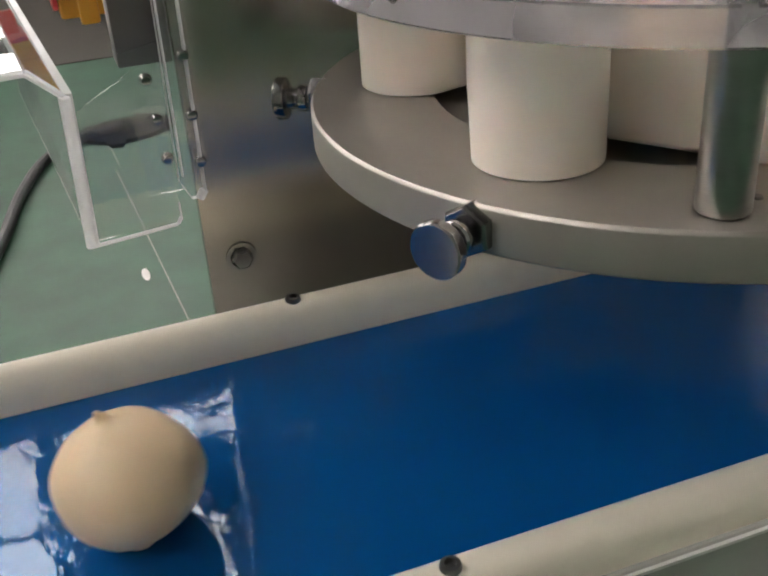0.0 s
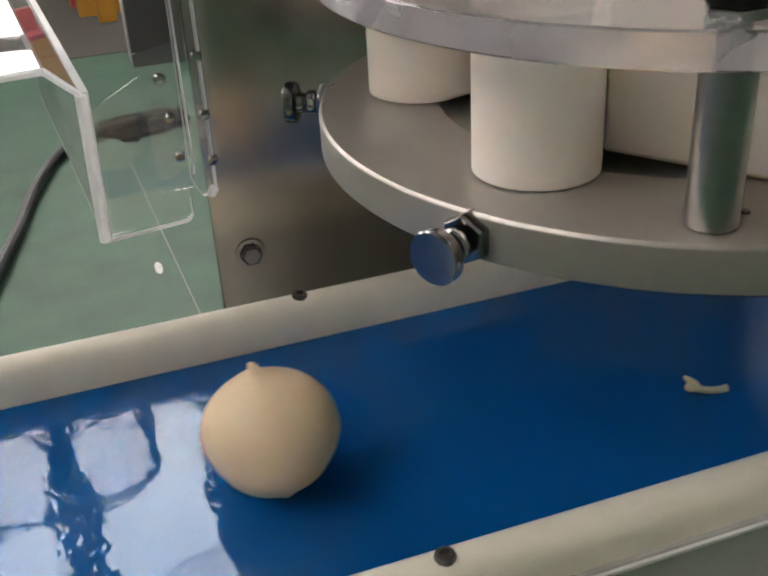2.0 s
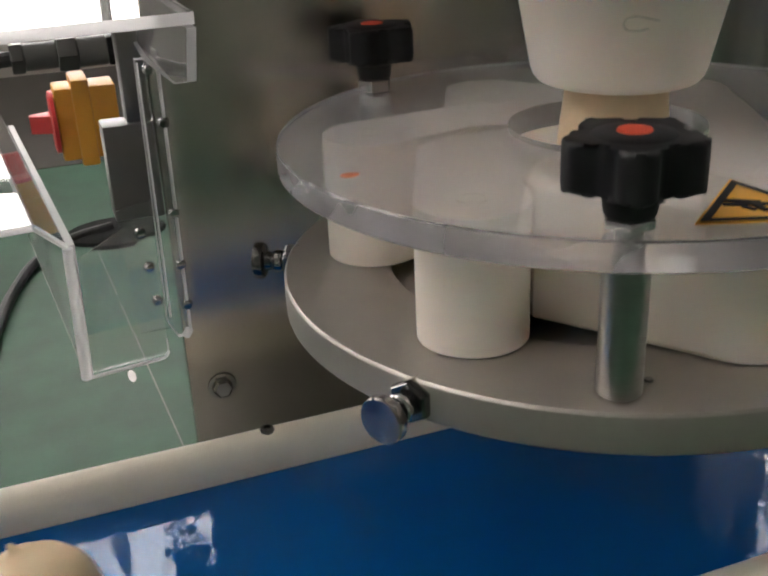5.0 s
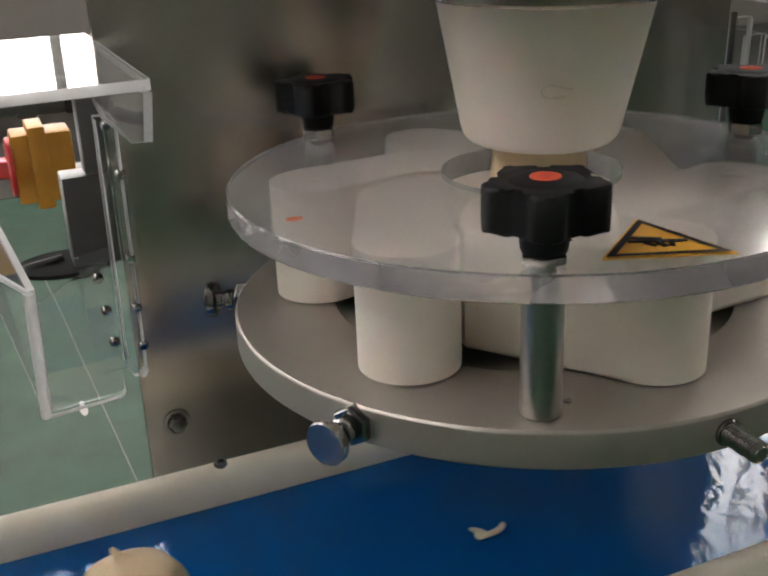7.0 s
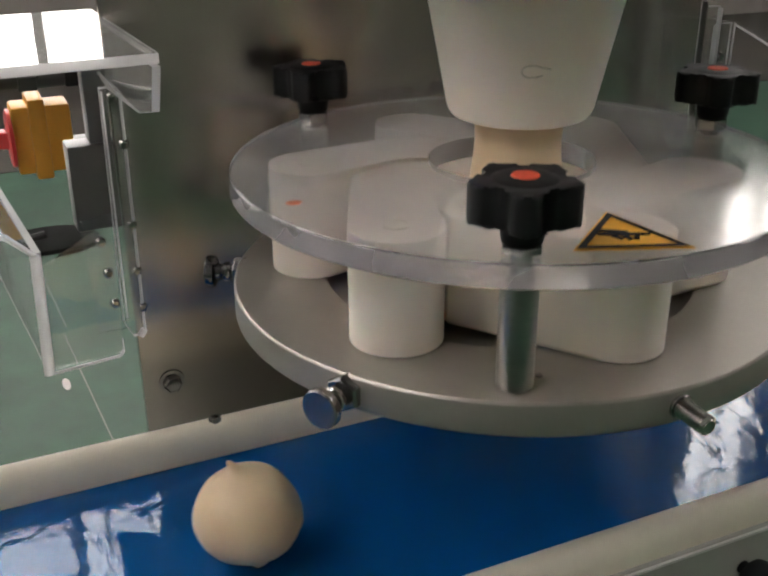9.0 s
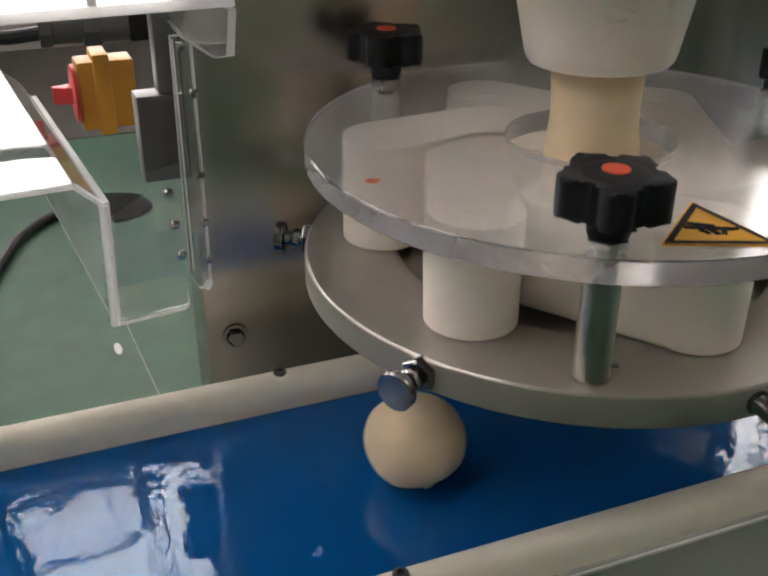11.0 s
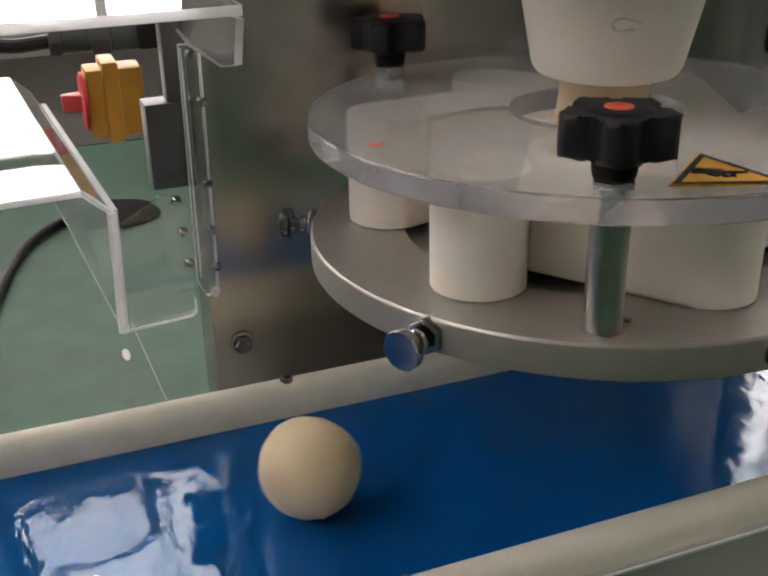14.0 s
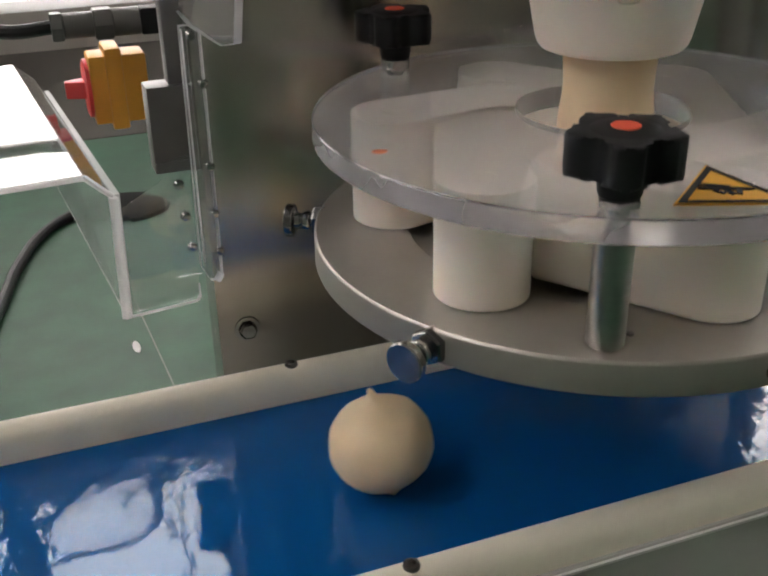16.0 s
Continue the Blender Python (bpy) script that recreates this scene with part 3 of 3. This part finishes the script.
SPEED, BALL_Y = 0.1425, -0.0165
DROPS = [-1.72, 0.65, 3.08, 5.46, 7.87, 10.26, 12.82, 15.08]
BALL_YS = [-0.019, -0.0185, -0.0135, -0.017, -0.0175, -0.016, -0.0145, -0.017]
LAGS = [0, 0, 0, 0, 0, 0, 0.0040, 0]
LEANS = [(8, 140, 1.05, 0.97), (8, 120, 1.04, 0.98), (9, 140, 1.02, 1.03), (8, 130), (9, 140, 1.05), (8, 100), (78, 62), (6, 120, 1.03)]
BALLS = [(dough_ball(k + 1, *LEANS[k]), t) for k, t in enumerate(DROPS)]


def scrap(seed, x, y, turn):
    bm = tube([(-0.009, 0.002, 0.0018), (-0.003, -0.001, 0.0022), (0.004, -0.0015, 0.0024), (0.010, 0.001, 0.0018)], 0.0021)
    lathe([(0, 0), (0.0035, 0.0003), (0.0040, 0.002), (0.002, 0.0032), (0, 0.0034)], 12, bm, pose(-0.009, 0.003, 0))
    lathe([(0, 0), (0.0026, 0.0004), (0.0028, 0.0018), (0.0014, 0.0028), (0, 0.003)], 10, bm, pose(-0.0072, 0.0080, 0, 0, 0, 30) @ Matrix.Diagonal((0.8, 2.2, 1, 1)))
    bmesh.ops.scale(bm, vec=(0.82, 0.82, 0.82), verts=bm.verts)
    for v in bm.verts:
        v.co += v.co.normalized() * 0.0007 * noise.noise(v.co * 300 + Vector((seed, 0, 0)))
    return solid("dough_scrap", bm, DOUGH_PALE, "small torn pale dough scrap on the belt", "dough scrap", "dough scraps on the belt", m=pose(x, y, Z, 0, 0, turn))


# ---- clear guards beside the machine ----
def guard_left():
    g = thing("acrylic_guard", -0.22, 0.14, Z, "bent clear acrylic safety guard beside the machine body", "guard")
    o = Vector((-0.22, 0.14, 0))

    def s(name, corners, normal, thick=0.004, label="", clear=False):
        ob = part(name, sheet([Vector(c) - o for c in corners], normal, thick), ACRYLIC, g, label)
        ob.data.materials.append(ACRYLIC if clear else EDGE_LIGHT)
        ob.visible_shadow = False
        return ob
    s("front_panel", [(-0.236, 0.164, 0.037), (-0.188, 0.168, 0.038), (-0.188, 0.168, 0.130), (-0.231, 0.164, 0.108)], (0, 1, 0), 0.0003, "clear front panel with bright cut edges", True)
    # added white rods paint the light gathered along the cut edges
    for ends, r in ((((-0.2376, 0.1535, 0.0392), (-0.2350, 0.1535, 0.1200)), 0.0029), (((-0.2376, 0.1550, 0.0385), (-0.1915, 0.1590, 0.0400)), 0.0010),
                    (((-0.1915, 0.1590, 0.0400), (-0.1890, 0.1592, 0.0435)), 0.0010), (((-0.2350, 0.1535, 0.1206), (-0.2500, 0.1535, 0.1352)), 0.0013), (((-0.1892, 0.1592, 0.0435), (-0.1892, 0.1592, 0.052)), 0.0004),
                    (((-0.1772, 0.1405, 0.062), (-0.1762, 0.1405, 0.217)), 0.0009), (((-0.1872, 0.1405, 0.074), (-0.1865, 0.1405, 0.217)), 0.0006), (((-0.1805, 0.1405, 0.0605), (-0.1775, 0.1405, 0.0650)), 0.0024),
                    (((-0.2505, 0.1535, 0.1352), (-0.50, 0.1315, 0.1352)), 0.0009)):
        part("edge_highlight", rod(Vector(ends[0]) - o, Vector(ends[1]) - o, r, 12, None, 0.0004), EDGE_LIGHT, g, "white rod painting the light gathered in the cut edge").visible_shadow = False
    s("side_panel", [(-0.2376, 0.156, 0.038), (-0.2350, 0.156, 0.1205), (-0.2575, 0.440, 0.1205), (-0.2610, 0.440, 0.038)], (1, 0, 0), 0.004, "clear side panel with bright cut edges")
    s("bend", [(-0.2350, 0.156, 0.121), (-0.2503, 0.156, 0.1352), (-0.2780, 0.485, 0.1352), (-0.2627, 0.485, 0.121)], (-0.7, 0, -0.7), 0.003, "clear bent edge")
    s("shelf", [(-0.2508, 0.156, 0.1354), (-0.50, 0.134, 0.1354), (-0.53, 0.485, 0.1354), (-0.2785, 0.485, 0.1354)], (0, 0, -1), 0.004, "clear shelf mirroring the sky")
    s("top_panel", [(-0.172, 0.043, 0.249), (-0.178, 0.200, 0.249), (-0.50, 0.185, 0.249), (-0.50, 0.025, 0.249)], (0, 0, 1), 0.005, "clear top panel mirroring the sky")
    s("top_flange", [(-0.172, 0.041, 0.248), (-0.174, 0.043, 0.226), (-0.177, 0.060, 0.222), (-0.181, 0.125, 0.221), (-0.178, 0.200, 0.222), (-0.178, 0.200, 0.248)], (-1, 0, 0), 0.004, "clear bent flange")
    s("hinge_strip", [(-0.189, 0.142, 0.070), (-0.184, 0.142, 0.060), (-0.1770, 0.142, 0.060), (-0.1760, 0.142, 0.218), (-0.187, 0.142, 0.218)], (0, 1, 0), 0.006, "clear narrow hinge strip")
    s("hinge_plate", [(-0.204, 0.152, 0.062), (-0.187, 0.152, 0.062), (-0.185, 0.152, 0.141), (-0.207, 0.152, 0.137)], (0, 1, 0), 0.0006, "clear hinge plate", True)
    for x, y, z in ((-0.196, 0.1515, 0.123), (-0.194, 0.1515, 0.102), (-0.192, 0.1515, 0.081), (-0.178, 0.1415, 0.135), (-0.178, 0.1415, 0.105), (-0.177, 0.1415, 0.080), (-0.181, 0.1415, 0.213), (-0.177, 0.1415, 0.185)):
        b = lathe([(0, 0.003), (0.0022, 0.0028), (0.0030, 0.0016), (0.0032, 0)], 14)
        part("screw", b, STEEL, g, "small steel dome screw", pose(x - o.x, y - o.y, z, 90))


def guard_right():
    g = thing("acrylic_guard", 0.23, 0.12, Z, "clear acrylic safety guard with an upright post", "guard")
    o = Vector((0.23, 0.12, 0))

    def s(name, corners, normal, thick=0.004, label=""):
        ob = part(name, sheet([Vector(c) - o for c in corners], normal, thick), ACRYLIC, g, label)
        ob.data.materials.append(EDGE_LIGHT)
        ob.visible_shadow = False
        return ob
    s("hinge_strip", [(0.2475, 0.140, 0.060), (0.2610, 0.140, 0.060), (0.2610, 0.140, 0.236), (0.2475, 0.140, 0.236)], (0, 1, 0), 0.006, "clear narrow hinge strip")
    s("hinge_plate", [(0.2615, 0.146, 0.060), (0.2790, 0.146, 0.060), (0.2790, 0.146, 0.222), (0.2615, 0.146, 0.222)], (0, 1, 0), 0.003, "clear hinge plate")
    s("top_flange", [(0.2790, 0.145, 0.222), (0.2785, 0.095, 0.2090), (0.2770, 0.050, 0.1975), (0.2760, 0.043, 0.2485), (0.2790, 0.200, 0.2485), (0.2790, 0.200, 0.222)], (1, 0, 0), 0.004, "clear bent flange")
    s("top_panel", [(0.246, 0.043, 0.249), (0.246, 0.200, 0.249), (0.56, 0.185, 0.249), (0.56, 0.025, 0.249)], (0, 0, 1), 0.005, "clear top panel")
    # white rods again, for the light gathered in these edges
    for ends, r in ((((0.2600, 0.1385, 0.062), (0.2600, 0.1385, 0.235)), 0.0011), (((0.2805, 0.1440, 0.221), (0.2785, 0.050, 0.1970)), 0.0009), (((0.2800, 0.1440, 0.062), (0.2800, 0.1440, 0.221)), 0.0007)):
        part("edge_highlight", rod(Vector(ends[0]) - o, Vector(ends[1]) - o, r, 12, None, 0.0004), EDGE_LIGHT, g, "white rod painting the light gathered in the cut edge").visible_shadow = False
    for z in (0.150, 0.175, 0.198):
        part("screw", lathe([(0, 0.003), (0.0022, 0.0028), (0.0030, 0.0016), (0.0032, 0)], 14), STEEL, g, "small steel dome screw", pose(0.2700 - o.x, 0.1455 - o.y, z, 90))
    part("bracket_foot", box(-0.010, 0.0172, 0.0242, 0.0475, 0.0, 0.010, 0.0004), BLACK, g, "dark bracket foot on the front plate")
    part("bracket", box(0.0164, 0.0172, 0.0185, 0.0240, 0.0, 0.240, 0.0002), GREY_DARK, g, "thin dark upright bracket")


guard_left()
guard_right()


# ---- isolator switch, arm and cable gland beside the column ----
def isolator():
    c = thing("isolator_switch", -0.205, 0.42, Z + 0.124, "yellow isolator switch with a red rotary handle", "switch")
    part("housing", box(-0.016, 0.030, -0.016, 0.016, -0.028, 0.028, 0.002), YELLOW, c, "yellow housing")
    part("housing_lid", box(-0.003, 0.0105, -0.019, 0.019, -0.033, 0.034, 0.002), YELLOW, c, "raised yellow ridge")
    r = lathe([(0, 0), (0.024, 0), (0.024, 0.003), (0.021, 0.004), (0, 0.004)], 28, None, pose(-0.0165, 0, 0.0, 0, -90, 0))
    part("dial", r, RED, c, "red dial disc")
    part("handle", prism([(-0.0205, -0.009), (-0.0205, 0.009), (-0.036, 0.003), (-0.036, -0.003)], -0.007, 0.007, 0.001), RED, c, "red rotary handle")
    part("mount", box(0.0302, 0.0925, -0.010, 0.012, -0.024, -0.006, 0.001), GREY_PLASTIC, c, "dark mounting block")


def arm():
    c = thing("sensor_arm", -0.19, 0.172, Z, "black upright mounting arm with a grey cable gland", "bracket")
    part("arm", box(-0.0025, 0.0112, 0.0, 0.014, 0.1785, 0.246, 0.002), GREY_DARK, c, "black upright arm")
    part("arm_plate", box(-0.0160, 0.0112, 0.0, 0.020, 0.124, 0.1782, 0.0010), GREY_DARK, c, "dark grey sensor box")
    gl = bmesh.new()
    for a, b, r, sgm in ((-0.056, -0.047, 0.0118, 6), (-0.047, -0.024, 0.0098, 24), (-0.024, -0.010, 0.0130, 6), (-0.010, 0.0110, 0.0108, 24)):
        rod((a, 0.21, 0.182), (b, 0.21, 0.182), r, sgm, gl, 0.0008)
    part("cable_gland", gl, GREY_PLASTIC, c, "grey plastic cable gland")
    part("gland_mount", box(0.0112, 0.0775, 0.200, 0.220, 0.172, 0.192, 0.001), BLACK, c, "black mount between the gland and the housing")
    part("cable", tube([(-0.054, 0.21, 0.182), (-0.09, 0.212, 0.181), (-0.13, 0.23, 0.192), (-0.2, 0.25, 0.25), (-0.3, 0.3, 0.26)], 0.0055), CABLE_BLACK, c, "black cable")


isolator()
arm()

# ---- on the floor behind ----
solid("power_cable", tube([(-1.2, 0.9, 0.016), (-0.62, 1.5, 0.016), (-0.44, 2.06, 0.016), (-0.36, 2.42, 0.016), (-0.27, 2.65, 0.016), (-0.17, 2.76, 0.018), (-0.04, 2.80, 0.024)], 0.016), CABLE_BLACK,
      "thick black power cable lying on the floor", "cable")
# flat dark disc painted in for a soft shadow on the floor
solid("shade_disc", lathe([(0, 0.02), (0.13, 0.018), (0.16, 0.012), (0.165, 0), (0, 0)], 40), FLOOR_SHADE, "dark flat disc standing in for a shadow on the floor by the cable", "floor plate", m=pose(-0.03, 2.80, 0.0) @ Matrix.Diagonal((1, 0.75, 1, 1)))
fs = lathe([(0, 0.0012), (0.012, 0.001), (0.016, 0.0)], 14)
solid("paint_spot", fs, WHITE_PAINT, "small white paint spot on the floor", "paint spot", m=pose(-0.115, 1.79, 0.0005) @ Matrix.Diagonal((0.6, 2.0, 1, 1)))
solid("floor_seam", box(-0.0016, 0.0016, -0.75, 0.75, 0.0, 0.0010), SEAM_GREY, "thin pale seam across the floor", "floor seam", kind="structure", m=pose(-0.084, 2.1, 0.0, 0, 0, 2.5))
SCRAPS = [(scrap(1, 0, 0, -20), 2.0, 0.009, -0.0385), (scrap(2, 0, 0, 15), 7.5, -0.097, -0.014), (scrap(3, 0, 0, -12), 12.5, -0.061, -0.0375)]


# ---- movement ----
PERIOD = 2.40


def lift(t):
    """Height of the shutter plate's top over the belt."""
    w = 2 * math.pi * t / PERIOD
    return 0.1259 + 0.0121 * math.cos(w) -0.0041 * math.sin(w) -0.00061 * math.cos(2 * w)


def swing(t):
    """Degrees by which the unit tips about its hinge behind the body as it rises."""
    return math.degrees(math.atan(0.0104 + -3.575 * (lift(t) - 0.1259)))


def opening(t):
    """Degrees by which the blades stand open."""
    u = ((t - 0.57 + PERIOD / 2) % PERIOD) - PERIOD / 2
    return 24.0 * max(0.0, math.cos(math.pi / 2 * min(1.0, abs(u) / 0.35))) ** 0.7


def strand_drop(t):
    """How far the dough strand has been pushed down out of the nozzle."""
    u = (t - 0.36) % PERIOD
    return 0.004 + 0.081 * (u / 0.16 if u < 0.16 else math.exp(-(u - 0.16) / 0.74))


def motions():
    times = [0.1 * k for k in range(161)]
    walk(UNIT, [(t, pose(0, 0, Z + lift(t), swing(t))) for t in times])
    walk(STRAND, [(t, pose(NOZ_X, NOZ_Y, Z + 0.160 - strand_drop(t))) for t in times])
    for b, a in BLADES:
        p = BLADE_C + polar(LOBE_D, a)
        walk(b, [(t, pose(p.x, p.y, 0, 0, 0, a - opening(t))) for t in times])
    for k, (ball, t0) in enumerate(BALLS):
        rows = []
        wait = Z + 0.36 + 0.055 * k
        if t0 - 0.6 > 0:
            rows += [(0.0, pose(0, NOZ_Y, wait)), (t0 - 0.6, pose(0, NOZ_Y, wait))]
        for d, z in ((-0.5, 0.0), (-0.3, 0.0), (-0.15, -0.02)):
            if t0 + d > 0 and t0 + d < 16:
                rows.append((t0 + d, pose(0, BALL_Y * 0.5, Z + lift(t0 + d) + z)))
        if t0 < 16:
            s0 = max(0.0, t0)
            rows.append((s0, pose(-SPEED * (s0 - t0), BALL_YS[k], Z + 0.0002)))
        lag = LAGS[k]
        if lag:
            # it settles back a little as it rides along
            rows += [(t, pose(-SPEED * (t - t0) + d, BALL_YS[k], Z + 0.0002)) for t, d in ((t0 + 1.17, 0.0), (t0 + 1.6, lag))]
        rows.append((16.0, pose(-SPEED * (16.0 - t0) + lag, BALL_YS[k], Z + 0.0002)))
        walk(ball, rows)
        for path in ball.animation_data.action.layers[0].strips[0].channelbag(ball.animation_data.action_slot).fcurves:
            for key in path.keyframe_points:
                key.interpolation = "LINEAR"
    for s, t0, x, y in SCRAPS:
        turn = math.degrees(s.matrix_basis.to_euler().z)
        walk(s, [(0.0, pose(x + SPEED * t0, y, Z + 0.0003, 0, 0, turn)), (16.0, pose(x - SPEED * (16.0 - t0), y, Z + 0.0003, 0, 0, turn))])


motions()
